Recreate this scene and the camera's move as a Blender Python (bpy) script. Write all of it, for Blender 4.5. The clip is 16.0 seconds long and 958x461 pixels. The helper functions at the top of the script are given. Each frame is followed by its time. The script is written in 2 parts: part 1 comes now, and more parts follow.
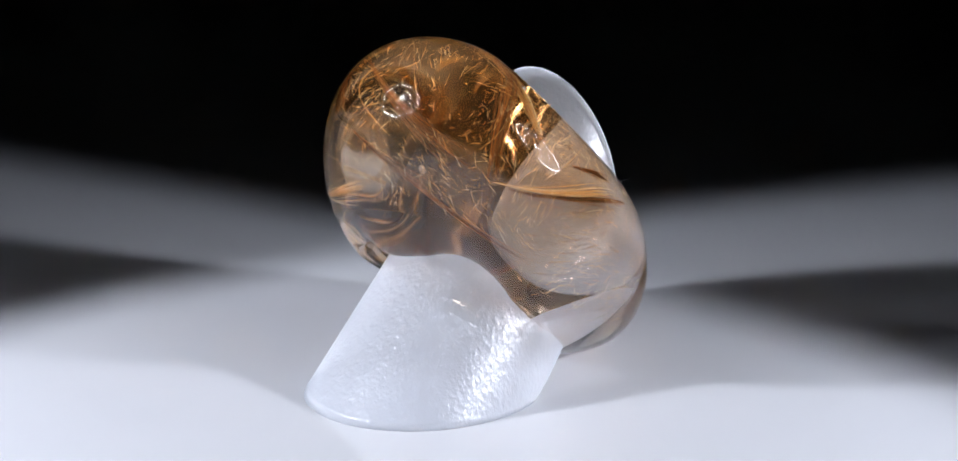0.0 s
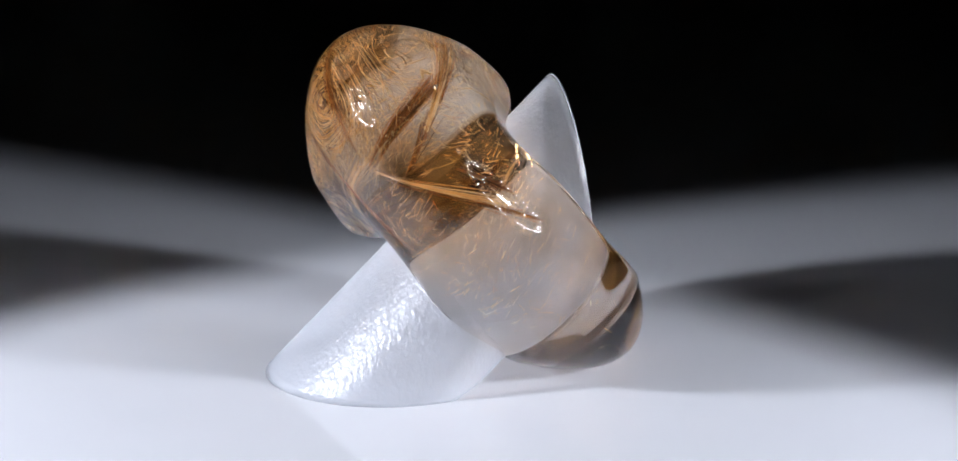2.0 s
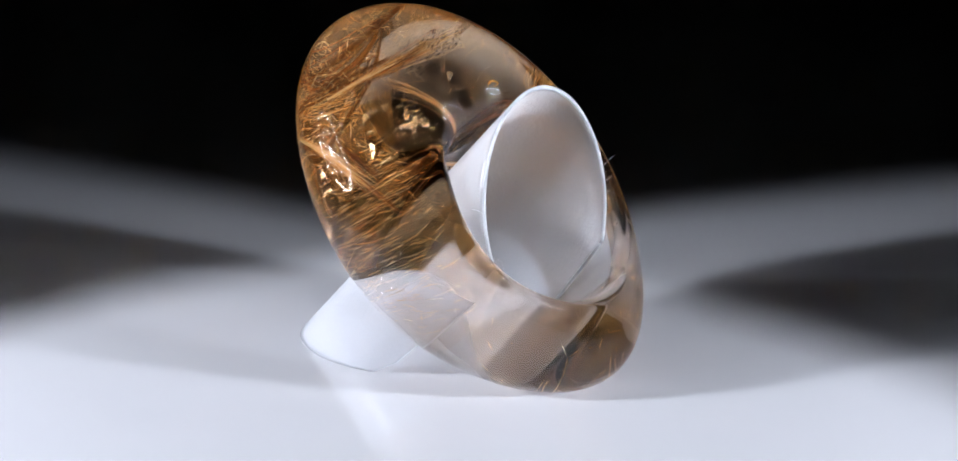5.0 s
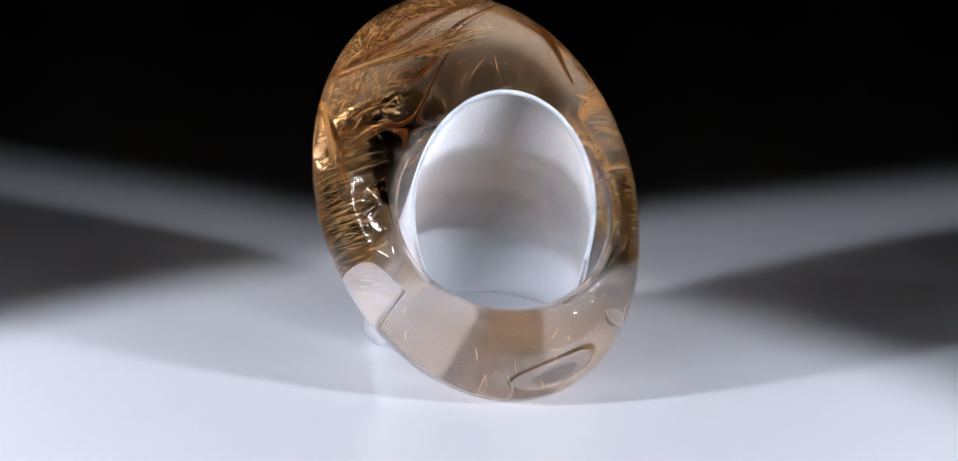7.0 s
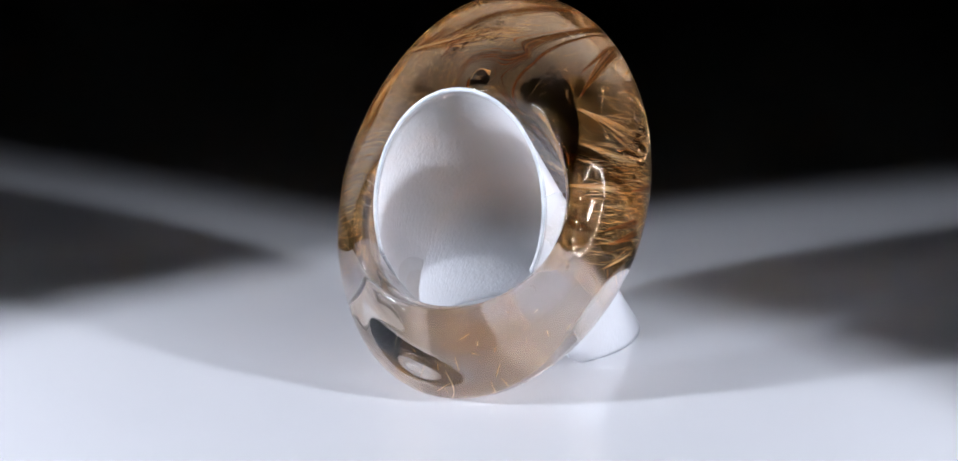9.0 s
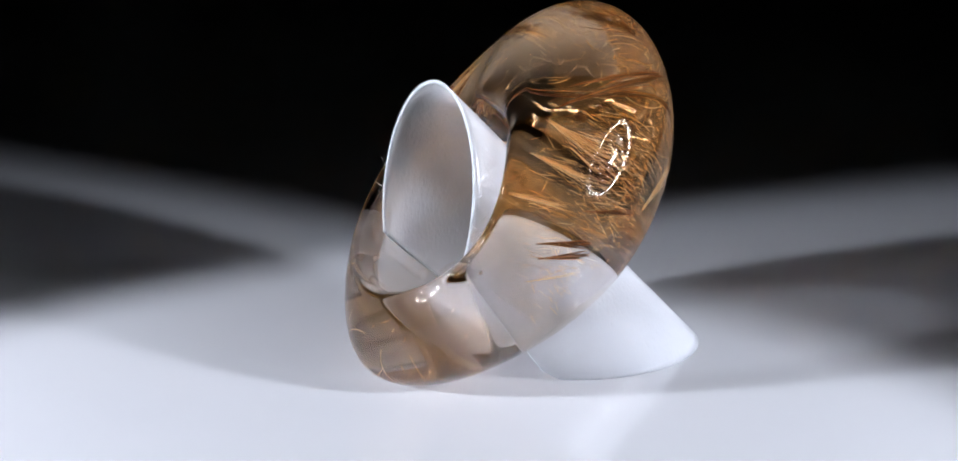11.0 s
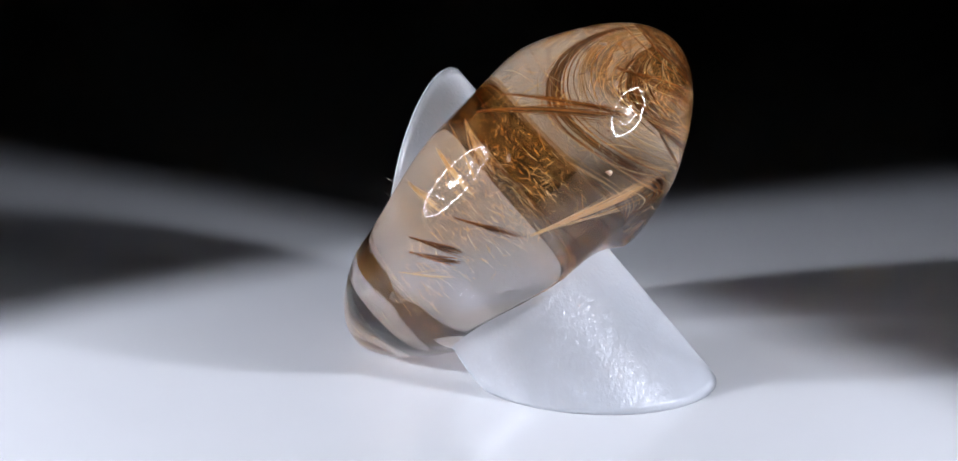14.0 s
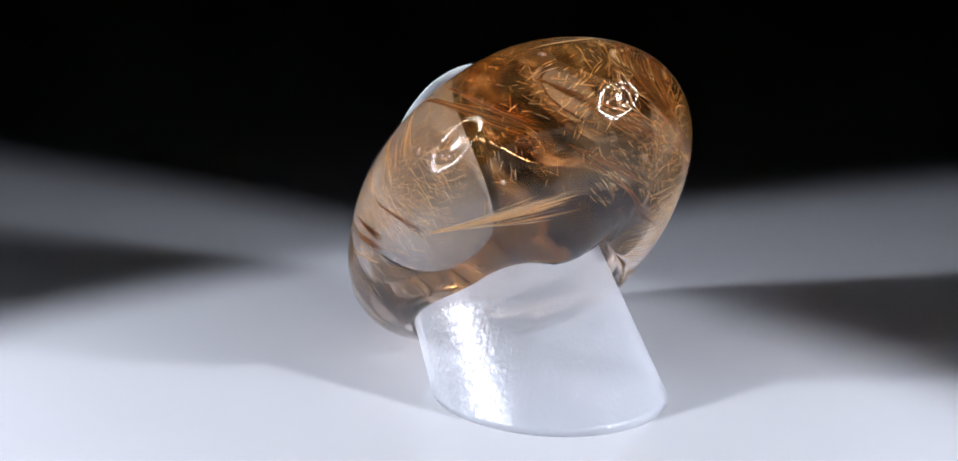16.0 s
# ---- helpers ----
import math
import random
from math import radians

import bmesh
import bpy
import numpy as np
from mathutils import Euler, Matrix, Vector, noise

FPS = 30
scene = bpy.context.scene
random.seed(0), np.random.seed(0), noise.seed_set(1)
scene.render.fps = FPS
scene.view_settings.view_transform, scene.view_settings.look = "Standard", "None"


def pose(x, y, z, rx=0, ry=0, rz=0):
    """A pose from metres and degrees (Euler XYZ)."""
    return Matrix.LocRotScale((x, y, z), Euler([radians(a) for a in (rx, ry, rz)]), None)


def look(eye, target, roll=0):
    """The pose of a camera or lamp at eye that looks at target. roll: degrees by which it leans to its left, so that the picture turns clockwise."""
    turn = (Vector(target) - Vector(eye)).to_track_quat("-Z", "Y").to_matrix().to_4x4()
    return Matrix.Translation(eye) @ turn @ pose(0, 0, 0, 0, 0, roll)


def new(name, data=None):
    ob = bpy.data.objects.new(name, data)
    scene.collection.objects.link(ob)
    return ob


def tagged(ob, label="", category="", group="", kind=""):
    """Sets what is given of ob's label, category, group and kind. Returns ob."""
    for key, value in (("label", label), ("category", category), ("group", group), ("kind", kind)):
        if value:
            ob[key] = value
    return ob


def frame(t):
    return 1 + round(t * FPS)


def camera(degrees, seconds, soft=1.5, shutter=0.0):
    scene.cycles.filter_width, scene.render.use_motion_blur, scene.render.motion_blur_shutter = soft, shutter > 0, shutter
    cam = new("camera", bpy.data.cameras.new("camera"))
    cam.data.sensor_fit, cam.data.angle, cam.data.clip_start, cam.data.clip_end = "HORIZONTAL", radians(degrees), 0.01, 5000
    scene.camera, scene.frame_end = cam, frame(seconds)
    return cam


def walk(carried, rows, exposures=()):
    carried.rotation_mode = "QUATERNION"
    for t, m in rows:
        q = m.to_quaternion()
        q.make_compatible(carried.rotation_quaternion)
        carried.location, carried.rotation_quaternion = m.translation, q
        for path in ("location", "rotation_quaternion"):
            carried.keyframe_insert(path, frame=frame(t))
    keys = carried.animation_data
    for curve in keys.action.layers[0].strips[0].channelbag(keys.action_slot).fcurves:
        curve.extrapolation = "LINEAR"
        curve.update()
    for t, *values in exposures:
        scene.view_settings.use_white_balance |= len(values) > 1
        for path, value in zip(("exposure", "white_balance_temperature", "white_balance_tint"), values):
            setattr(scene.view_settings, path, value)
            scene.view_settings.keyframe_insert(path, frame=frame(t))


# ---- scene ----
MM = 0.001
TURN_RATE, FRONT_TIME = 18.136, 7.685      # degrees a second, and when the ring faces the camera

# ---- camera: still, on a low tripod ----
cam = camera(21.861, 16.0, soft=1.6)
EYE = Vector((0.0, -0.200, 0.0710))
PITCH, PAN = radians(16.564), radians(0.371)
AIM = EYE + Vector((-math.sin(PAN) * math.cos(PITCH), math.cos(PAN) * math.cos(PITCH), -math.sin(PITCH)))
walk(cam, [(0.0, look(EYE, AIM, 0.317)), (16.0, look(EYE, AIM, 0.317))], exposures=[(0.0, 0.0), (16.0, 0.0)])

# ---- light: a dark room and two LED spot lamps ----
world = bpy.data.worlds.new("dark_room")
scene.world = world
world.use_nodes = True
world.node_tree.nodes["Background"].inputs[0].default_value = (0.85, 0.80, 0.95, 1)
world.node_tree.nodes["Background"].inputs[1].default_value = 0.0008

LAMPS = [  # head place, aimed-at point on the table, half angle of the beam, watts
    (Vector((-0.131, -0.049, 0.070)), Vector((0.000, -0.015, 0.0)), 18.3, 1.74),
    (Vector((0.119, -0.063, 0.070)), Vector((-0.025, -0.015, 0.0)), 18.9, 1.30),
]
for place, target, half, watts in LAMPS:
    data = bpy.data.lights.new("led_beam", "SPOT")
    data.energy, data.color = watts, (0.82, 0.865, 1.0)
    data.spot_size, data.spot_blend, data.shadow_soft_size = radians(2 * half), 0.20, 0.006
    beam = new("led_beam", data)
    beam.matrix_world = look(place, target)
    data.cycles.use_multiple_importance_sampling = False


# ---- materials ----
def material(name):
    m = bpy.data.materials.new(name)
    m.use_nodes = True
    m.node_tree.nodes.clear()
    return m, m.node_tree.nodes, m.node_tree.links


def node(nodes, kind, **values):
    n = nodes.new(kind)
    for key, value in values.items():
        n.inputs[key.replace("_", " ")].default_value = value
    return n


def noise_tex(nodes, links, scale, detail=3.0, stretch=None, rough=0.55):
    coord = nodes.new("ShaderNodeTexCoord")
    n = node(nodes, "ShaderNodeTexNoise", Scale=scale, Detail=detail, Roughness=rough)
    source = coord.outputs["Object"]
    if stretch:
        mapping = nodes.new("ShaderNodeMapping")
        mapping.inputs["Scale"].default_value = stretch
        links.new(source, mapping.inputs["Vector"])
        source = mapping.outputs["Vector"]
    links.new(source, n.inputs["Vector"])
    return n


def ramp(nodes, links, source, stops):
    r = nodes.new("ShaderNodeValToRGB")
    while len(r.color_ramp.elements) < len(stops):
        r.color_ramp.elements.new(0.5)
    for e, (at, colour) in zip(r.color_ramp.elements, stops):
        e.position, e.color = at, (*colour, 1)
    links.new(source, r.inputs["Fac"])
    return r


def bump(nodes, links, source, strength, distance):
    b = node(nodes, "ShaderNodeBump", Strength=strength, Distance=distance)
    links.new(source, b.inputs["Height"])
    return b


def principled(name, stops, scale, roughness, metallic=0.0, bump_strength=0.1, bump_distance=0.0002, bump_scale=None, specular=0.5):
    m, nodes, links = material(name)
    n = noise_tex(nodes, links, scale)
    c = ramp(nodes, links, n.outputs["Fac"], stops)
    p = node(nodes, "ShaderNodeBsdfPrincipled", Roughness=roughness, Metallic=metallic, Specular_IOR_Level=specular)
    links.new(c.outputs["Color"], p.inputs["Base Color"])
    fine = noise_tex(nodes, links, bump_scale or scale * 6)
    b = bump(nodes, links, fine.outputs["Fac"], bump_strength, bump_distance)
    links.new(b.outputs["Normal"], p.inputs["Normal"])
    out = nodes.new("ShaderNodeOutputMaterial")
    links.new(p.outputs[0], out.inputs["Surface"])
    return m


def quartz_material():
    """The polished skin: clear."""
    m, nodes, links = material("clear_quartz")
    g = node(nodes, "ShaderNodeBsdfPrincipled", Base_Color=(1, 1, 1, 1), Roughness=0.0, IOR=1.54, Transmission_Weight=1.0)
    out = nodes.new("ShaderNodeOutputMaterial")
    links.new(g.outputs[0], out.inputs["Surface"])
    return m


def shell_material():
    """Added shell just under the skin: the stone's body colour, part-blocking lamp light."""
    m, nodes, links = material("honey_shade_shell")
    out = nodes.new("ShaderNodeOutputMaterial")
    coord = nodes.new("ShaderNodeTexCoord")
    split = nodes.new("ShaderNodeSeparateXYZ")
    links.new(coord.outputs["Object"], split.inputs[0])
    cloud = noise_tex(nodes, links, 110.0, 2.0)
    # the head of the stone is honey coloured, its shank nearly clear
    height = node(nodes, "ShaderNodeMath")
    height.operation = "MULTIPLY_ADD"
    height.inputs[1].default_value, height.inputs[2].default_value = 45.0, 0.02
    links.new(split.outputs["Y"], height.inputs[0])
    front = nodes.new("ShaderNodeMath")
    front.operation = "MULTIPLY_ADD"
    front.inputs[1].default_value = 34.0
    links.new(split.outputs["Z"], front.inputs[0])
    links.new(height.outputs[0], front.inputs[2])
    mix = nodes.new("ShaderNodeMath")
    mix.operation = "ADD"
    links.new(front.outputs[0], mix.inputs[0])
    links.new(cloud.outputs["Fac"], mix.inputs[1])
    # lowest stop: amber the tip reflects from the head, put in its tint
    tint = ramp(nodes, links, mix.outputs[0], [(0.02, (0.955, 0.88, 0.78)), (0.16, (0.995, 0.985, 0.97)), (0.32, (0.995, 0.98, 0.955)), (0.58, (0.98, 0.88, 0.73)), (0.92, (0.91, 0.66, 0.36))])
    # this share lets direct lamp light through, slightly dimmed
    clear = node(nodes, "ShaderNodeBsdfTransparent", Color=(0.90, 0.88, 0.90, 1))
    # IOR 1.0: clear to the view, yet stops direct lamp light
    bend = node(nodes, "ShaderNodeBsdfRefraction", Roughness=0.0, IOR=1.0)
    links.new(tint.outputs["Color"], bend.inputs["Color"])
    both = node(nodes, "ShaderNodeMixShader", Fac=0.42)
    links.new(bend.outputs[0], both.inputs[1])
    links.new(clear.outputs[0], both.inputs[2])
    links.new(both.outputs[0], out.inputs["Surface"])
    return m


def frosted_material():
    m, nodes, links = material("frosted_plastic")
    out = nodes.new("ShaderNodeOutputMaterial")
    grain = noise_tex(nodes, links, 3000.0, 2.0, (1.0, 1.0, 0.5))
    broad = noise_tex(nodes, links, 1300.0, 2.0)
    height = nodes.new("ShaderNodeMath")
    height.operation = "MULTIPLY_ADD"
    height.inputs[1].default_value = 0.7
    links.new(broad.outputs["Fac"], height.inputs[0])
    links.new(grain.outputs["Fac"], height.inputs[2])
    b = bump(nodes, links, height.outputs[0], 1.0, 0.00010)
    milk = node(nodes, "ShaderNodeBsdfTranslucent", Color=(0.93, 0.935, 0.94, 1))
    skin = node(nodes, "ShaderNodeBsdfDiffuse", Color=(0.74, 0.75, 0.76, 1))
    gloss = node(nodes, "ShaderNodeBsdfAnisotropic", Color=(1, 1, 1, 1), Roughness=0.27)
    clear = node(nodes, "ShaderNodeBsdfTransparent", Color=(0.97, 0.98, 1.0, 1))
    for n in (skin, gloss, milk):
        links.new(b.outputs["Normal"], n.inputs["Normal"])
    last = milk
    for share, other in ((0.18, skin), (0.66, clear), (0.035, gloss)):
        mixer = node(nodes, "ShaderNodeMixShader", Fac=share)
        links.new(last.outputs[0], mixer.inputs[1])
        links.new(other.outputs[0], mixer.inputs[2])
        last = mixer
    links.new(last.outputs[0], out.inputs["Surface"])
    return m


def needle_material(name, dark, light, metallic=0.0, rough=0.3):
    m, nodes, links = material(name)
    geo = nodes.new("ShaderNodeNewGeometry")
    half = tuple((a + b) * 0.42 for a, b in zip(dark, light))
    c = ramp(nodes, links, geo.outputs["Random Per Island"], [(0.0, dark), (0.6, half), (1.0, light)])
    p = node(nodes, "ShaderNodeBsdfPrincipled", Roughness=rough, Metallic=metallic)
    t = nodes.new("ShaderNodeBsdfTranslucent")
    links.new(c.outputs["Color"], p.inputs["Base Color"])
    links.new(c.outputs["Color"], t.inputs["Color"])
    mixer = node(nodes, "ShaderNodeMixShader", Fac=0.4)
    links.new(p.outputs[0], mixer.inputs[1])
    links.new(t.outputs[0], mixer.inputs[2])
    out = nodes.new("ShaderNodeOutputMaterial")
    links.new(mixer.outputs[0], out.inputs["Surface"])
    return m


def veil_material(name, dark, light, most):
    m, nodes, links = material(name)
    n = noise_tex(nodes, links, 300.0, 7.0, (0.4, 1.0, 1.0), 0.75)
    cover = ramp(nodes, links, n.outputs["Fac"], [(0.38, (0.01, 0.01, 0.01)), (0.72, (most, most, most))])
    colour = ramp(nodes, links, noise_tex(nodes, links, 420.0, 3.0).outputs["Fac"], [(0.3, dark), (0.7, light)])
    d = nodes.new("ShaderNodeBsdfTranslucent")
    s = nodes.new("ShaderNodeBsdfDiffuse")
    links.new(colour.outputs["Color"], d.inputs["Color"])
    links.new(colour.outputs["Color"], s.inputs["Color"])
    both = node(nodes, "ShaderNodeMixShader", Fac=0.5)
    links.new(d.outputs[0], both.inputs[1])
    links.new(s.outputs[0], both.inputs[2])
    clear = nodes.new("ShaderNodeBsdfTransparent")
    mixer = nodes.new("ShaderNodeMixShader")
    links.new(cover.outputs["Color"], mixer.inputs[0])
    links.new(clear.outputs[0], mixer.inputs[1])
    links.new(both.outputs[0], mixer.inputs[2])
    out = nodes.new("ShaderNodeOutputMaterial")
    links.new(mixer.outputs[0], out.inputs["Surface"])
    return m


def glow_material(name, colour, strength):
    m, nodes, links = material(name)
    e = node(nodes, "ShaderNodeEmission", Color=(*colour, 1), Strength=strength)
    out = nodes.new("ShaderNodeOutputMaterial")
    links.new(e.outputs[0], out.inputs["Surface"])
    return m


QUARTZ = quartz_material()
SHELL = shell_material()
FROSTED = frosted_material()
GOLD = needle_material("golden_rutile", (0.90, 0.56, 0.20), (1.0, 0.95, 0.74), 0.2, 0.16)
BROWN = needle_material("brown_rutile", (0.035, 0.010, 0.003), (0.50, 0.18, 0.035), 0.1, 0.3)
DARK = needle_material("black_rutile", (0.02, 0.015, 0.012), (0.09, 0.05, 0.03), 0.0, 0.4)
VEIL = veil_material("honey_veil", (0.74, 0.32, 0.06), (1.0, 0.65, 0.25), 0.23)
# whitish sheen of the stone's back, put into a veil's colour
PALE_VEIL = veil_material("pale_sheen_veil", (0.82, 0.66, 0.46), (0.96, 0.92, 0.86), 0.26)
FLAKE = principled("cleavage_flake", [(0.3, (0.80, 0.74, 0.66)), (0.7, (0.95, 0.92, 0.88))], 900.0, 0.12, 0.8)
EDGE = principled("cut_plastic", [(0.3, (0.32, 0.34, 0.36)), (0.7, (0.45, 0.47, 0.49))], 900.0, 0.4)
WHITE_TOP = principled("white_gloss_board", [(0.3, (0.475, 0.48, 0.49)), (0.7, (0.515, 0.52, 0.53))], 22.0, 0.06, 0.0, 0.02, 0.00002, 500.0, 0.5)
BLACK = principled("black_cloth", [(0.3, (0.006, 0.006, 0.006)), (0.7, (0.014, 0.013, 0.013))], 60.0, 0.9, 0.0, 0.3, 0.0005, 900.0, 0.1)
HOUSING = principled("black_anodised", [(0.3, (0.012, 0.012, 0.013)), (0.7, (0.022, 0.022, 0.023))], 200.0, 0.4, 0.2)
LED = glow_material("led_chip", (0.86, 0.90, 1.0), 64.0)
LENS = glow_material("led_lens", (0.86, 0.90, 1.0), 100.0)


def part(name, bm, mat, parent=None, label="", smooth=True, kind=""):
    me = bpy.data.meshes.new(name)
    bm.to_mesh(me)
    bm.free()
    me.materials.append(mat)
    if smooth:
        me.polygons.foreach_set("use_smooth", [True] * len(me.polygons))
    ob = new(name, me)
    ob.parent = parent
    return tagged(ob, label, kind=kind)


def grid_mesh(points, closed_u=True, closed_v=True):
    """A bmesh from a grid of points [u][v]."""
    bm = bmesh.new()
    rows = [[bm.verts.new(p) for p in line] for line in points]
    nu, nv = len(rows), len(rows[0])
    for i in range(nu if closed_u else nu - 1):
        for j in range(nv if closed_v else nv - 1):
            a, b = (i + 1) % nu, (j + 1) % nv
            bm.faces.new((rows[i][j], rows[a][j], rows[a][b], rows[i][b]))
    bmesh.ops.recalc_face_normals(bm, faces=bm.faces)
    return bm


def box(bm, cx, cy, cz, sx, sy, sz):
    made = bmesh.ops.create_cube(bm, size=1.0, matrix=Matrix.Translation((cx, cy, cz)) @ Matrix.Diagonal((sx, sy, sz, 1)))
    return made["verts"]


# ---- the setting: white board on a dark table, dark room around ----
def setting():
    bm = bmesh.new()
    box(bm, 0, 0, -0.006, 0.70, 0.70, 0.012)
    bmesh.ops.bevel(bm, geom=bm.edges[:], offset=0.0015, segments=2, affect="EDGES")
    tagged(part("tabletop", bm, WHITE_TOP, smooth=False), "glossy white board that carries the ring", "tabletop", kind="structure")
    bm = bmesh.new()
    box(bm, 0, 0, -0.032, 1.20, 1.10, 0.04)
    tagged(part("ground", bm, BLACK, smooth=False), "dark table cloth under the white board", "ground", kind="structure")
    # unseen black walls and ceiling, added to close off the dark room
    for name, c, s in (("wall_back", (0, 0.535, 0.244), (1.20, 0.03, 0.512)), ("wall_front", (0, -0.535, 0.244), (1.20, 0.03, 0.512)),
                       ("wall_left", (-0.585, 0, 0.244), (0.03, 1.04, 0.512)), ("wall_right", (0.585, 0, 0.244), (0.03, 1.04, 0.512))):
        bm = bmesh.new()
        box(bm, *c, *s)
        tagged(part(name, bm, BLACK, smooth=False), "unlit black wall out of view, added to close the dark room", "wall", kind="structure")
    bm = bmesh.new()
    box(bm, 0, 0, 0.515, 1.20, 1.10, 0.03)
    tagged(part("ceiling", bm, BLACK, smooth=False), "unlit black ceiling out of view, added to close the dark room", "ceiling", kind="structure")


setting()


# ---- LED lamps beside the board ----
def lathe(profile, steps=40):
    return grid_mesh([[(r * math.cos(a), r * math.sin(a), z) for r, z in profile] for a in (2 * math.pi * i / steps for i in range(steps))], True, False)


def led_lamp(place, target):
    lamp = tagged(new("led_lamp"), "black LED spot lamp with rings of white diodes", "lamp", "LED lamps")
    lamp.matrix_world = Matrix.Translation((place.x, place.y, 0))
    turn = look(place, target.lerp(Vector((0, 0, 0.030)), 0.7))
    back = turn.to_3x3() @ Vector((0, 0, 1))
    local = Matrix.Translation(Vector((0, 0, place.z)) + back * 0.070) @ turn.to_3x3().to_4x4()
    head = part("lamp_head", lathe([(0.0, 0.030), (0.012, 0.030), (0.016, 0.026), (0.050, 0.006), (0.066, -0.002), (0.066, -0.006), (0.0645, -0.006), (0.0640, 0.0), (0.0, 0.0)]), HOUSING, lamp)
    head.matrix_local = local
    tip = Vector((0, 0, place.z)) + back * 0.096
    bm = bmesh.new()
    bmesh.ops.create_cone(bm, cap_ends=True, segments=20, radius1=0.004, radius2=0.004, depth=tip.z, matrix=Matrix.Translation((tip.x, tip.y, tip.z / 2)))
    part("pole", bm, HOUSING, lamp)
    part("lamp_base", lathe([(0.0, 0.006), (0.030, 0.006), (0.033, 0.004), (0.033, 0.0), (0.0, 0.0)]), HOUSING, lamp).matrix_local = Matrix.Translation((tip.x, tip.y, 0))
    bm = bmesh.new()
    bmesh.ops.create_cone(bm, cap_ends=True, segments=32, radius1=0.0165, radius2=0.0165, depth=0.001)
    part("lens", bm, LENS, head, "bright white centre lens").location = (0, 0, -0.0008)
    # unseen tube, rings and vanes, added to keep lens light to the stone
    part("spill_tube", lathe([(0.0175, 0.0), (0.0175, -0.068), (0.0180, -0.068), (0.0180, 0.0)], 32), HOUSING, head)
    for radius in (0.0056, 0.0116):
        part("spill_ring", lathe([(radius, -0.003), (radius, -0.068), (radius + 0.0003, -0.068), (radius + 0.0003, -0.003)], 32), HOUSING, head)
    for k in range(3):
        bm = bmesh.new()
        box(bm, 0, 0, -0.0355, 0.0003, 0.0346, 0.065)
        part("spill_vane", bm, HOUSING, head, smooth=False).rotation_euler = (0, 0, math.pi * k / 3 + 0.4)
    # two rings of oblong diodes, tilted towards the stone, with deep cups added
    for radius, count, wide, tall, deep in ((0.0330, 14, 0.0076, 0.0042, 0.050), (0.0575, 24, 0.0102, 0.0088, 0.056)):
        bm = bmesh.new()
        box(bm, 0, 0, 0, tall, wide, 0.0006)
        bmesh.ops.bevel(bm, geom=bm.edges[:], offset=0.0001, segments=1, affect="EDGES")
        chip = part("diode", bm, LED, head)
        # cup and cross walls, added out of view to cut stray diode light
        bm = bmesh.new()
        for sx, sy, wx, wy in ((1, 0, 0.0003, wide + 0.0007), (-1, 0, 0.0003, wide + 0.0007), (0, 1, tall + 0.0001, 0.0003), (0, -1, tall + 0.0001, 0.0003)):
            box(bm, sx * (tall / 2 + 0.0002), sy * (wide / 2 + 0.0002), -deep / 2, wx, wy, deep)
        box(bm, 0, 0, -deep / 2 - 0.001, 0.0003, wide, deep - 0.002)
        box(bm, 0, 0, -deep / 2 - 0.001, tall, 0.0003, deep - 0.002)
        cup = part("spill_cup", bm, HOUSING, head, smooth=False)
        for k in range(count):
            a = 2 * math.pi * k / count
            tilt = Matrix.Rotation(math.atan2(radius, 0.22), 3, Vector((-math.sin(a), math.cos(a), 0))) @ Matrix.Rotation(a, 3, "Z")
            for first, depth in ((chip, -0.0004), (cup, -0.0002)):
                ob = first if k == 0 else new(first.name, first.data)
                ob.parent = head
                ob.rotation_mode = "QUATERNION"
                ob.rotation_quaternion = tilt.to_quaternion()
                ob.location = (radius * math.cos(a), radius * math.sin(a), depth)


for place, target, half, watts in LAMPS:
    led_lamp(place, target)


# ---- the ring: a domed pebble of rutilated quartz with a bore ----
RING_AT = Vector((-0.539, 2.498, 14.423)) * MM
LEAN, YAW, ROLL = radians(40.128), radians(-2.394), radians(7.749)
BORE_U, BORE_V, BORE_R = -0.10, -4.62, 8.72


def ring_pose():
    """The ring's own space: x across, y along its long axis, z along its bore, towards the viewer when it faces front."""
    e = LEAN
    m = Matrix(((1, 0, 0), (0, math.sin(e), -math.cos(e)), (0, math.cos(e), math.sin(e))))
    return Matrix.Translation(RING_AT) @ Matrix.Rotation(YAW, 4, "Z") @ m.to_4x4() @ Matrix.Rotation(ROLL, 4, "Z")


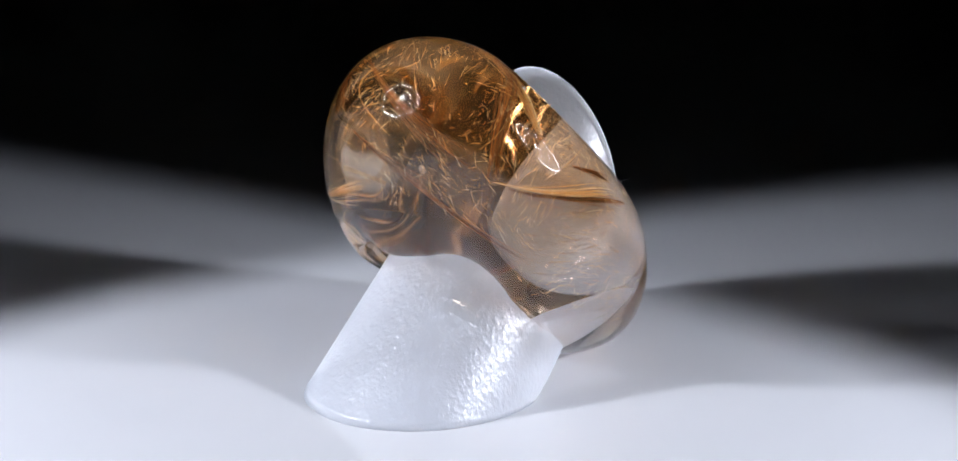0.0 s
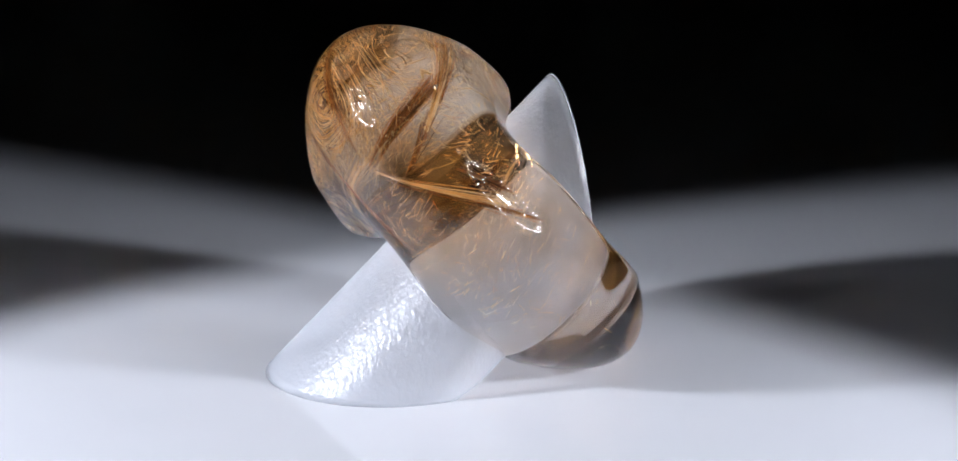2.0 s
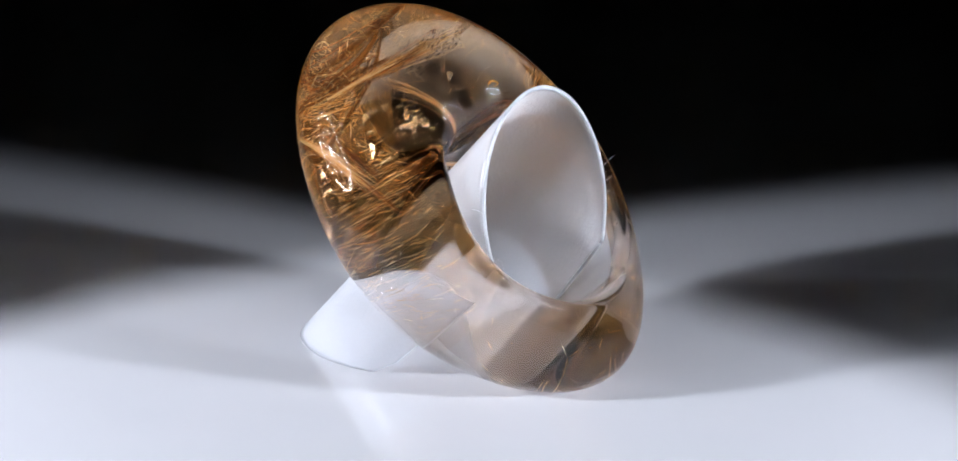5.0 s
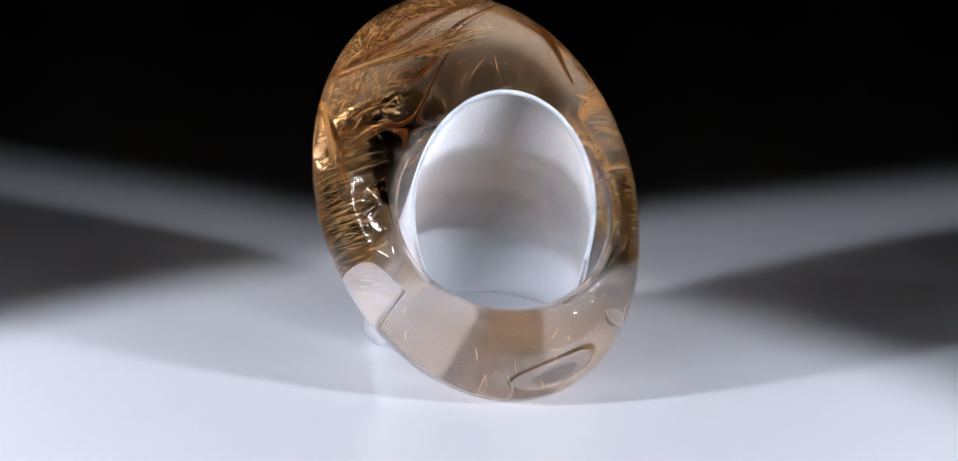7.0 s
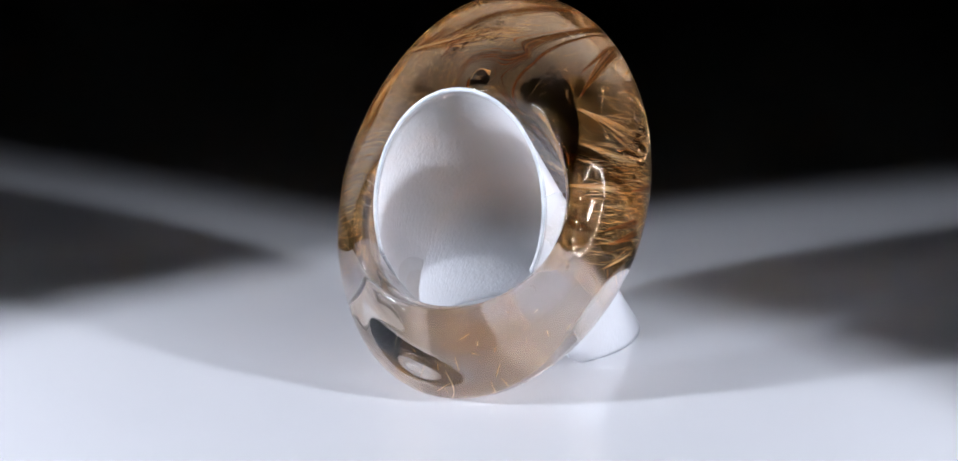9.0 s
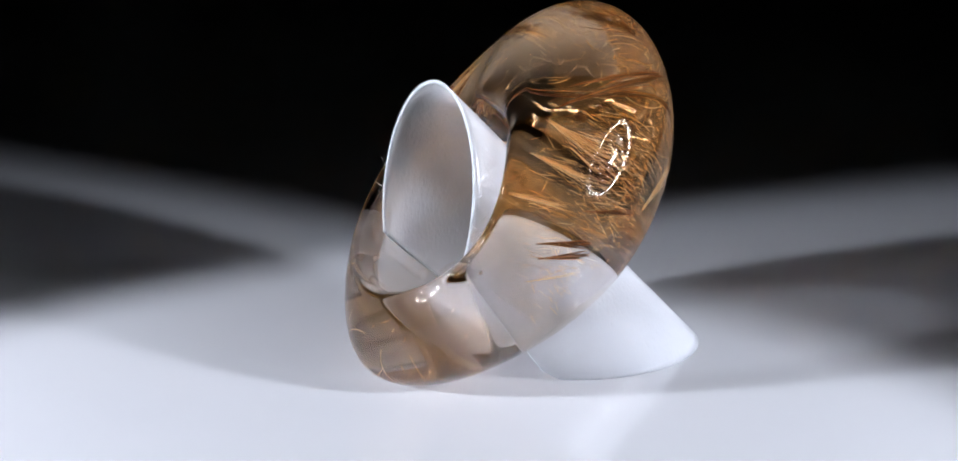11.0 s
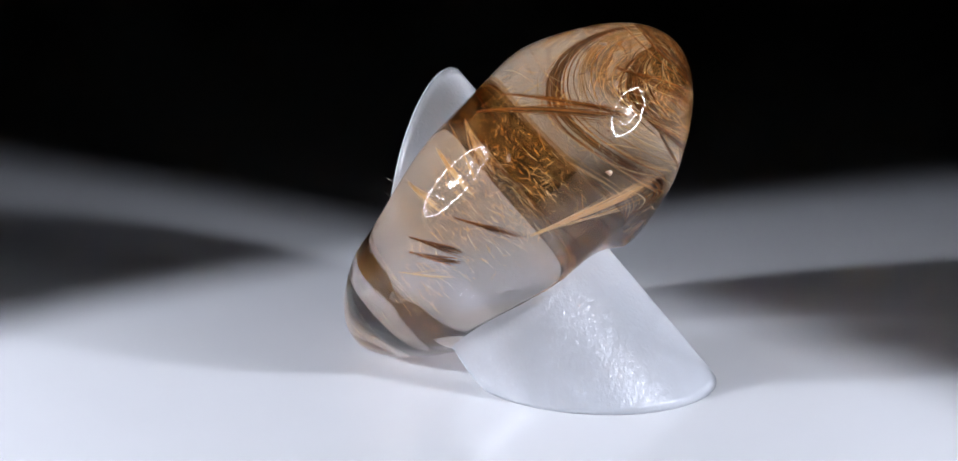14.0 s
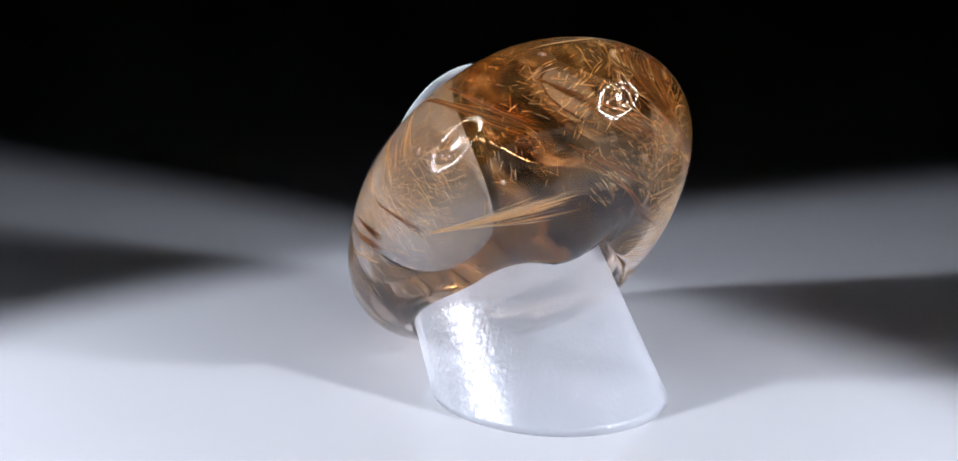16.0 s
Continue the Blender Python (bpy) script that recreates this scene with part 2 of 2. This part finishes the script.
def dome(phi, psi, depth=0.0):
    """Outer surface in mm: phi round the ring, psi from back face to front face; depth: how far under the skin."""
    s, c = math.sin(phi), math.cos(phi)
    u, v = 13.449 * c * (1 - 0.107 * s), 18.825 * s
    r = math.hypot(u, v)
    cu, cv = u / r, v / r
    r *= 1 - 0.047 * c - 0.002 * s - 0.009 * math.sin(2 * phi) + 0.037 * math.sin(3 * phi)
    w = 7.365 - 0.828 * s + 0.581 * (s * s - 0.5) + 1.39 * s ** 3 + 0.426 * c + 0.428 * math.sin(2 * phi)
    mid, half = (r + 1.962) / 2, (r - 1.962) / 2
    flank = c * c                       # the flanks are fuller than head and tip
    w *= 1 + 0.06 * flank
    rr = mid + half * max(math.cos(psi), 0.0) ** (1.808 - 0.55 * flank) - depth * max(math.cos(psi), 0.15)
    ww = (w - depth * abs(math.sin(psi))) * math.sin(psi)
    v2 = cv * rr
    return Vector((cu * rr, v2, ww - 0.027 * v2 + 0.964 * (v2 / 17) ** 2))


def bore_gap(p):
    return math.hypot(p.x - BORE_U, p.y - BORE_V) - BORE_R


def psi_limit(phi, side, margin):
    """How far the dome runs before it meets the rounded edge of the bore."""
    lo, hi = 0.0, math.pi / 2 * 0.985
    if bore_gap(dome(phi, side * hi)) > margin:
        return hi
    for _ in range(24):
        half = (lo + hi) / 2
        lo, hi = (half, hi) if bore_gap(dome(phi, side * half)) > margin else (lo, half)
    return lo


def ring_section(phi):
    front, back = psi_limit(phi, 1, 1.2), psi_limit(phi, -1, 0.6)
    loop = [dome(phi, -back + (front + back) * k / 72) for k in range(73)]
    ends = []
    for side, e, inner in ((1, loop[-1], loop[-2]), (-1, loop[0], loop[1])):
        out = Vector((e.x - BORE_U, e.y - BORE_V, 0))
        reach = out.length
        out.normalize()
        slope = (e.z - inner.z) / max(1e-4, (inner - e).to_2d().length)
        rise = max(-0.4, min(1.2, side * slope * (reach - BORE_R) * 0.8)) * side
        edge = Vector((BORE_U, BORE_V, 0)) + out * BORE_R
        top = Vector((edge.x, edge.y, e.z + rise))
        low = Vector((edge.x, edge.y, e.z + rise - side * (1.9 if side > 0 else 1.0)))
        curve = [(1 - a) ** 2 * e + 2 * a * (1 - a) * top + a * a * low for a in (k / 16 for k in range(1, 17))]
        ends.append(curve)
    a, b = ends[0][-1], ends[1][-1]
    bore = [a.lerp(b, k / 10) for k in range(1, 10)]
    return [p * MM for p in loop + ends[0] + bore + ends[1][::-1]]


def sliver(bm, a, b, radius, sides=4, bend=None):
    """A tapered needle from a to b, with a bowed middle."""
    axis = (b - a).normalized()
    side = axis.orthogonal().normalized()
    other = axis.cross(side)
    mid = (a + b) / 2 + (bend or Vector())
    rings = []
    for at, k in ((a, 0.45), (a.lerp(mid, 0.5) + (bend or Vector()) * 0.22, 0.9), (mid, 1.0), (mid.lerp(b, 0.5) + (bend or Vector()) * 0.22, 0.85), (b, 0.25)):
        rings.append([bm.verts.new(at + (side * math.cos(t) + other * math.sin(t)) * radius * k) for t in (2 * math.pi * i / sides for i in range(sides))])
    for r0, r1 in zip(rings, rings[1:]):
        for i in range(sides):
            bm.faces.new((r0[i], r0[(i + 1) % sides], r1[(i + 1) % sides], r1[i]))
    bm.faces.new(rings[0][::-1])
    bm.faces.new(rings[-1])


def inside(p):
    """True where a point in mm lies safely within the stone."""
    if bore_gap(p) < 0.7:
        return False
    phi = math.atan2(p.y / 18.8, p.x / 13.4)
    edge = dome(phi, 0.0)
    r = math.hypot(p.x, p.y)
    big = math.hypot(edge.x, edge.y)
    if r > big - 0.5:
        return False
    mid, half = (big + 1.96) / 2, (big - 1.96) / 2
    reach = 1.0 if r < mid else math.sqrt(max(0.0, 1 - ((r - mid) / half) ** 1.105))
    s = math.sin(phi)
    w = 7.365 - 0.828 * s + 0.581 * (s * s - 0.5) + 1.39 * s ** 3
    off = -0.027 * p.y + 0.964 * (p.y / 17) ** 2
    return abs(p.z - off) < w * reach - 0.6


BUNDLES = [  # start, middle and end as (phi, psi) in degrees, strands, spread in mm, thickness in mm, colour
    ((138, -27), (130, 25), (106, 66), 16, 0.9, 0.085, "brown"),
    ((142, -30), (160, 15), (181, 38), 12, 0.45, 0.085, "brown"),
    ((67, -32), (118, -60), (168, -53), 7, 0.22, 0.10, "brown"),
    ((136, -32), (132, -2), (120, 45), 14, 0.8, 0.10, "brown"),
    ((138, -32), (153, -14), (171, 29), 12, 0.5, 0.08, "gold"),
    ((9, -32), (41, -55), (76, -64), 18, 1.1, 0.07, "gold"),
    ((357, 9), (4, -14), (8, -32), 6, 0.5, 0.09, "brown"),
    ((34, 52), (45, 3), (57, -19), 10, 0.5, 0.09, "brown"),
    ((67, -32), (84, -49), (120, -64), 9, 0.5, 0.10, "brown"),
    ((63, 6), (86, -28), (132, -34), 14, 0.9, 0.075, "brown"),
    ((341, 20), (347, 7), (352, -9), 12, 0.34, 0.24, "brown"),
    ((338, 13), (344, 0), (349, -13), 11, 0.34, 0.20, "brown"),
    ((330, 9), (338, -5), (344, -17), 5, 0.3, 0.06, "gold"),
    ((24, 60), (35, 28), (58, -21), 14, 0.8, 0.09, "brown"),
    ((12, 39), (10, 26), (9, 11), 3, 0.15, 0.06, "gold"),
    ((142, 12), (104, 64), (66, 60), 20, 1.3, 0.075, "gold"),
    ((143, 9), (106, 62), (78, 62), 10, 0.9, 0.10, "brown"),
    ((153, 14), (160, 30), (169, 38), 8, 0.5, 0.09, "brown"),
    ((5, 66), (3, 48), (6, 8), 12, 0.9, 0.05, "gold"),
    ((347, 62), (352, 42), (356, 13), 12, 0.9, 0.05, "gold"),
    ((20, 66), (14, 48), (14, 10), 12, 1.0, 0.05, "gold"),
]


def quartz_ring():
    steps = 420
    bm = grid_mesh([ring_section(2 * math.pi * i / steps) for i in range(steps)])
    # the tip is worn flat where it touches the board
    down = ring_pose().to_3x3().inverted() @ Vector((0, 0, 1))
    for v in bm.verts:
        low = (ring_pose() @ v.co).z - 0.00003
        if low < 0:
            v.co -= down * low
    # added shell under the skin, to shade the board behind the stone
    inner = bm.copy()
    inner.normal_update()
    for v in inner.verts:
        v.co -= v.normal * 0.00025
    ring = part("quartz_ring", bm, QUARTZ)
    part("stone_shade_shell", inner, SHELL, ring, "added shell: honey tint of the stone, paler in the shank, and shade for lamp light")
    ring.visible_shadow = False      # the skin casts no shadow; the shell dims the lamps' light instead
    tagged(ring, "polished rutilated quartz ring with golden needles, leaning on a frosted sleeve", "ring")
    rng = random.Random(7)

    def rand_dir():
        return Vector((rng.gauss(0, 1), rng.gauss(0, 1), rng.gauss(0, 1))).normalized()

    for start, middle, end, count, spread, thick, colour in BUNDLES:
        a, m, b = (dome(radians(p), radians(s), 1.3) for p, s in (start, middle, end))
        bm = bmesh.new()
        for k in range(int(count * 3.5)):
            fan = spread * rng.gauss(0, 0.5)
            d = rand_dir()
            p = a + rand_dir() * 0.12 * spread + (b - a) * rng.uniform(0, 0.25)
            e = b + d * fan * 1.4 - (b - a) * rng.uniform(0, 0.3)
            if bore_gap(p) < 0.3 or bore_gap(e) < 0.3:
                continue
            bend = (m + d * fan * 0.6) - (a + b) / 2
            sliver(bm, p * MM, e * MM, thick * rng.uniform(0.12, 0.36) * MM, 5, bend * MM * 0.12)
        part("rutile_bundle", bm, BROWN if colour == "brown" else GOLD, ring, "dense spray of %s rutile needles" % ("reddish brown" if colour == "brown" else "golden"))

    bm = bmesh.new()
    made = 0
    swarms = [(rng.uniform(15, 165), rng.uniform(-70, 75), rand_dir()) for _ in range(34)]
    swarms += [(rng.choice((rng.uniform(-30, 25), rng.uniform(155, 205))), rng.uniform(-30, 70), Vector((0.35, 0.1, 1.0))) for _ in range(18)]
    while made < 1900:
        if rng.random() < 0.72:
            phi, psi, way = rng.choice(swarms)
            p = dome(radians(phi + rng.gauss(0, 7)), radians(psi + rng.gauss(0, 11)), rng.uniform(0.6, 1.8))
            d = (way * 3.0 + rand_dir()).normalized()
        else:
            p = dome(radians(rng.uniform(0, 360)), radians(rng.uniform(-80, 80)), rng.uniform(0.8, 4.0))
            d = rand_dir()
            if p.y < -3 and rng.random() > 0.45:
                continue
        e = p + d * rng.choice((0.25, 0.35, 0.5, 0.7, 0.9, 1.3))
        if not inside(p) or not inside(e):
            continue
        sliver(bm, p * MM, e * MM, rng.uniform(0.010, 0.022) * MM, 3)
        made += 1
    part("rutile_needles", bm, GOLD, ring, "fine golden rutile needles scattered through the stone", kind="stuff")

    # small cleavage flakes that flash in the lamps
    for phi, psi, size in ((88, 58, 0.45), (150, 24, 0.35), (40, -38, 0.40), (112, -48, 0.5), (20, 10, 0.35), (322, 34, 0.3), (128, 40, 0.4), (70, 20, 0.4)):
        at = dome(radians(phi), radians(psi), 1.1)
        out = (at - dome(radians(phi), radians(psi), 2.1)).normalized()
        side = out.orthogonal().normalized()
        up = out.cross(side)
        bm = bmesh.new()
        rim = []
        for k in range(9):
            a = 2 * math.pi * k / 9
            rim.append((side * math.cos(a) * size + up * math.sin(a) * size * 0.6) * rng.uniform(0.6, 1.1) + out * rng.uniform(-0.15, 0.15))
        tops = [bm.verts.new((at + q + out * 0.02) * MM) for q in rim]
        lows = [bm.verts.new((at + q - out * 0.02) * MM) for q in rim]
        mid, low = bm.verts.new((at + out * 0.08) * MM), bm.verts.new((at + out * 0.04) * MM)
        for k in range(9):
            n = (k + 1) % 9
            bm.faces.new((mid, tops[k], tops[n]))
            bm.faces.new((low, lows[n], lows[k]))
            bm.faces.new((tops[k], lows[k], lows[n], tops[n]))
        part("cleavage_flake", bm, FLAKE, ring, "glittering pale cleavage flake inside the stone", smooth=False)

    # silky threads lie side by side across both flanks, from the bore to the rim
    for side, low, high, count, colour in ((1, -8.0, 8.5, 330, GOLD), (-1, -9.0, 5.0, 230, GOLD), (1, -6.0, 8.0, 60, BROWN), (-1, -8.0, 8.0, 60, BROWN)):
        bm = bmesh.new()
        made = 0
        while made < count:
            y = rng.uniform(low, high)
            p = Vector((side * rng.uniform(8.0, 12.6), y, rng.uniform(-4.0, 6.5)))
            d = Vector((side, 0.10 + 0.05 * math.sin(y * 1.7) + rng.gauss(0, 0.07), rng.gauss(-0.15, 0.22))).normalized()
            e = p + d * rng.uniform(0.6, 2.8)
            if not inside(p) or not inside(e):
                continue
            sliver(bm, p * MM, e * MM, rng.uniform(0.008, 0.020) * MM, 3, Vector((0, rng.gauss(0, 0.05), 0)) * MM)
            made += 1
        part("silk_threads", bm, colour, ring, "silky parallel rutile threads across the flank", kind="stuff")

    bm = bmesh.new()
    for k in range(120):
        p = dome(radians(rng.uniform(84, 124)), radians(rng.uniform(56, 84)), 0.9)
        if bore_gap(p) < 0.6:
            continue
        e = p + Vector((rng.gauss(0.8, 0.2), rng.gauss(0.25, 0.15), rng.gauss(0, 0.1))) * rng.uniform(0.2, 0.6)
        sliver(bm, p * MM, e * MM, rng.uniform(0.02, 0.05) * MM, 4)
    part("dark_specks", bm, DARK, ring, "short blackish mineral specks under the skin", kind="stuff")

    # the third veil is added to cover a dark reflection in the tip
    veils = ((VEIL, 1.7, 80, 172, -0.55, 1.1), (VEIL, 1.9, -12, 84, -0.35, 1.12), (VEIL, 1.3, 252, 300, -0.9, 0.9), (VEIL, 1.5, 172, 218, -0.4, 1.15),
             (VEIL, 1.5, -38, -12, -0.3, 1.15), (PALE_VEIL, 1.5, 8, 172, -1.15, -0.38))
    for mat, depth, lo, hi, first, last in veils:
        rows = []
        for i in range(49):
            phi = radians(lo + (hi - lo) * i / 48)
            line = []
            for k in range(25):
                psi = first + (last - first) * k / 24
                p = dome(phi, psi, depth)
                p += Vector((1, 1, 1)) * 0.35 * noise.noise(p * 0.35)
                line.append(p * MM)
            rows.append(line)
        part("veil", grid_mesh(rows, False, False), mat, ring, "cloudy %s veil inside the stone" % ("honey coloured" if mat is VEIL else "pale sheen"))
    return ring


# ---- the sleeve: a rolled sheet of frosted plastic on which the ring leans ----
def sleeve_point(phi, s):
    """Point in mm on the rolled sheet, from its foot (s = 0) to its upper rim (s = 1)."""
    foot = Vector((-0.272 + 9.425 * math.cos(phi), 8.98 + 10.564 * math.sin(phi), 0.0))
    a = radians(7.255)
    rim = Vector((-0.536 + 7.702 * math.cos(phi), -6.113 + 9.894 * math.sin(phi) * math.sin(a), 14.981 + 9.894 * math.sin(phi) * math.cos(a)))
    return foot.lerp(rim, s)


def smoothstep(a, b, x):
    x = max(0.0, min(1.0, (x - a) / (b - a)))
    return x * x * (3 - 2 * x)


def strip(path, across, up):
    """A thin rounded bead along a path: the cut edge of the sheet."""
    rows = []
    for p, a, u in zip(path, across, up):
        rows.append([p - a - u * 0.6, p - a + u * 0.6, p + u * 1.1, p + a + u * 0.6, p + a - u * 0.6])
    bm = grid_mesh(rows, False, True)
    bm.verts.ensure_lookup_table()
    bm.faces.new([bm.verts[k] for k in range(5)])
    bm.faces.new([bm.verts[k] for k in range(len(bm.verts) - 5, len(bm.verts))][::-1])
    return bm


def plastic_sleeve():
    """An open roll: the sheet leaves a gap along its underside."""
    steps, rise, wall = 170, 40, 0.30
    outer, inner = [], []
    for i in range(steps + 1):
        share = i / steps
        line_o, line_i = [], []
        corner = min(share, 1 - share) * 238
        low = 0.10 * (1 - smoothstep(0.0, 7.0, corner)) ** 2
        for k in range(rise + 1):
            s = low + (1 - low) * k / rise
            first = 316 + (333 - 316) * s - 360
            last = 205 + (208 - 205) * s
            phi = radians(first + (last - first) * share)
            p = sleeve_point(phi, s)
            axis = sleeve_point(0, s).lerp(sleeve_point(math.pi, s), 0.5)
            inward = (axis - p).normalized() * wall
            line_o.append(p * MM)
            line_i.append((p + Vector((inward.x, inward.y, inward.z if s > 0.3 else 0.0))) * MM)
        outer.append(line_o)
        inner.append(line_i)
    bm = grid_mesh([o + i[::-1] for o, i in zip(outer, inner)], False, True)
    bm.verts.ensure_lookup_table()
    n = 2 * (rise + 1)
    for base in (0, steps * n):
        for k in range(rise):
            bm.faces.new((bm.verts[base + k], bm.verts[base + k + 1], bm.verts[base + n - 2 - k], bm.verts[base + n - 1 - k]))
    bmesh.ops.recalc_face_normals(bm, faces=bm.faces)
    sleeve = part("plastic_sleeve", bm, FROSTED)
    tops = [(outer[i][-1], inner[i][-1], (outer[i][-1] - outer[i][-2]).normalized() * 0.00009) for i in range(steps + 1)]
    part("rim_edge", strip([(a + b) / 2 for a, b, u in tops], [(b - a) * 0.53 for a, b, u in tops], [u for a, b, u in tops]), EDGE, sleeve, "cut white edge of the rim")
    for end, nxt in ((0, 1), (steps, steps - 1)):
        lines = [(outer[end][k], inner[end][k], (outer[end][k] - outer[nxt][k]).normalized() * 0.00009) for k in range(rise)]
        part("side_edge", strip([(a + b) / 2 for a, b, u in lines], [(b - a) * 0.53 for a, b, u in lines], [u for a, b, u in lines]), EDGE, sleeve, "cut white edge along the gap")
    rng = random.Random(3)
    for share in (0.11, 0.13, 0.16, 0.86, 0.90):
        root = outer[int(share * steps)][-1]
        away = (root - Vector((0, -0.006, 0.015))).normalized()
        bm = bmesh.new()
        tip = root + (away + Vector((rng.uniform(-0.6, 0.6), rng.uniform(-0.6, 0.6), rng.uniform(-0.6, 0.8)))) * rng.uniform(0.0006, 0.0013)
        sliver(bm, root - away * 0.0001, tip, 0.000018, 4, Vector((0, 0, rng.uniform(-0.0002, 0.0002))))
        part("lint_fibre", bm, EDGE, sleeve, "tiny pale lint fibre")
    return tagged(sleeve, "rolled frosted plastic sleeve with embossed skin, standing on white board", "ring stand")


RING = quartz_ring()
SLEEVE = plastic_sleeve()


def motions():
    """The ring and its sleeve turn together about the upright axis."""
    for thing, rest in ((RING, ring_pose()), (SLEEVE, Matrix.Identity(4))):
        rows = []
        for k in range(33):
            t = k * 0.5
            rows.append((t, Matrix.Rotation(-radians(TURN_RATE * (t - FRONT_TIME)), 4, "Z") @ rest))
        walk(thing, rows)


motions()
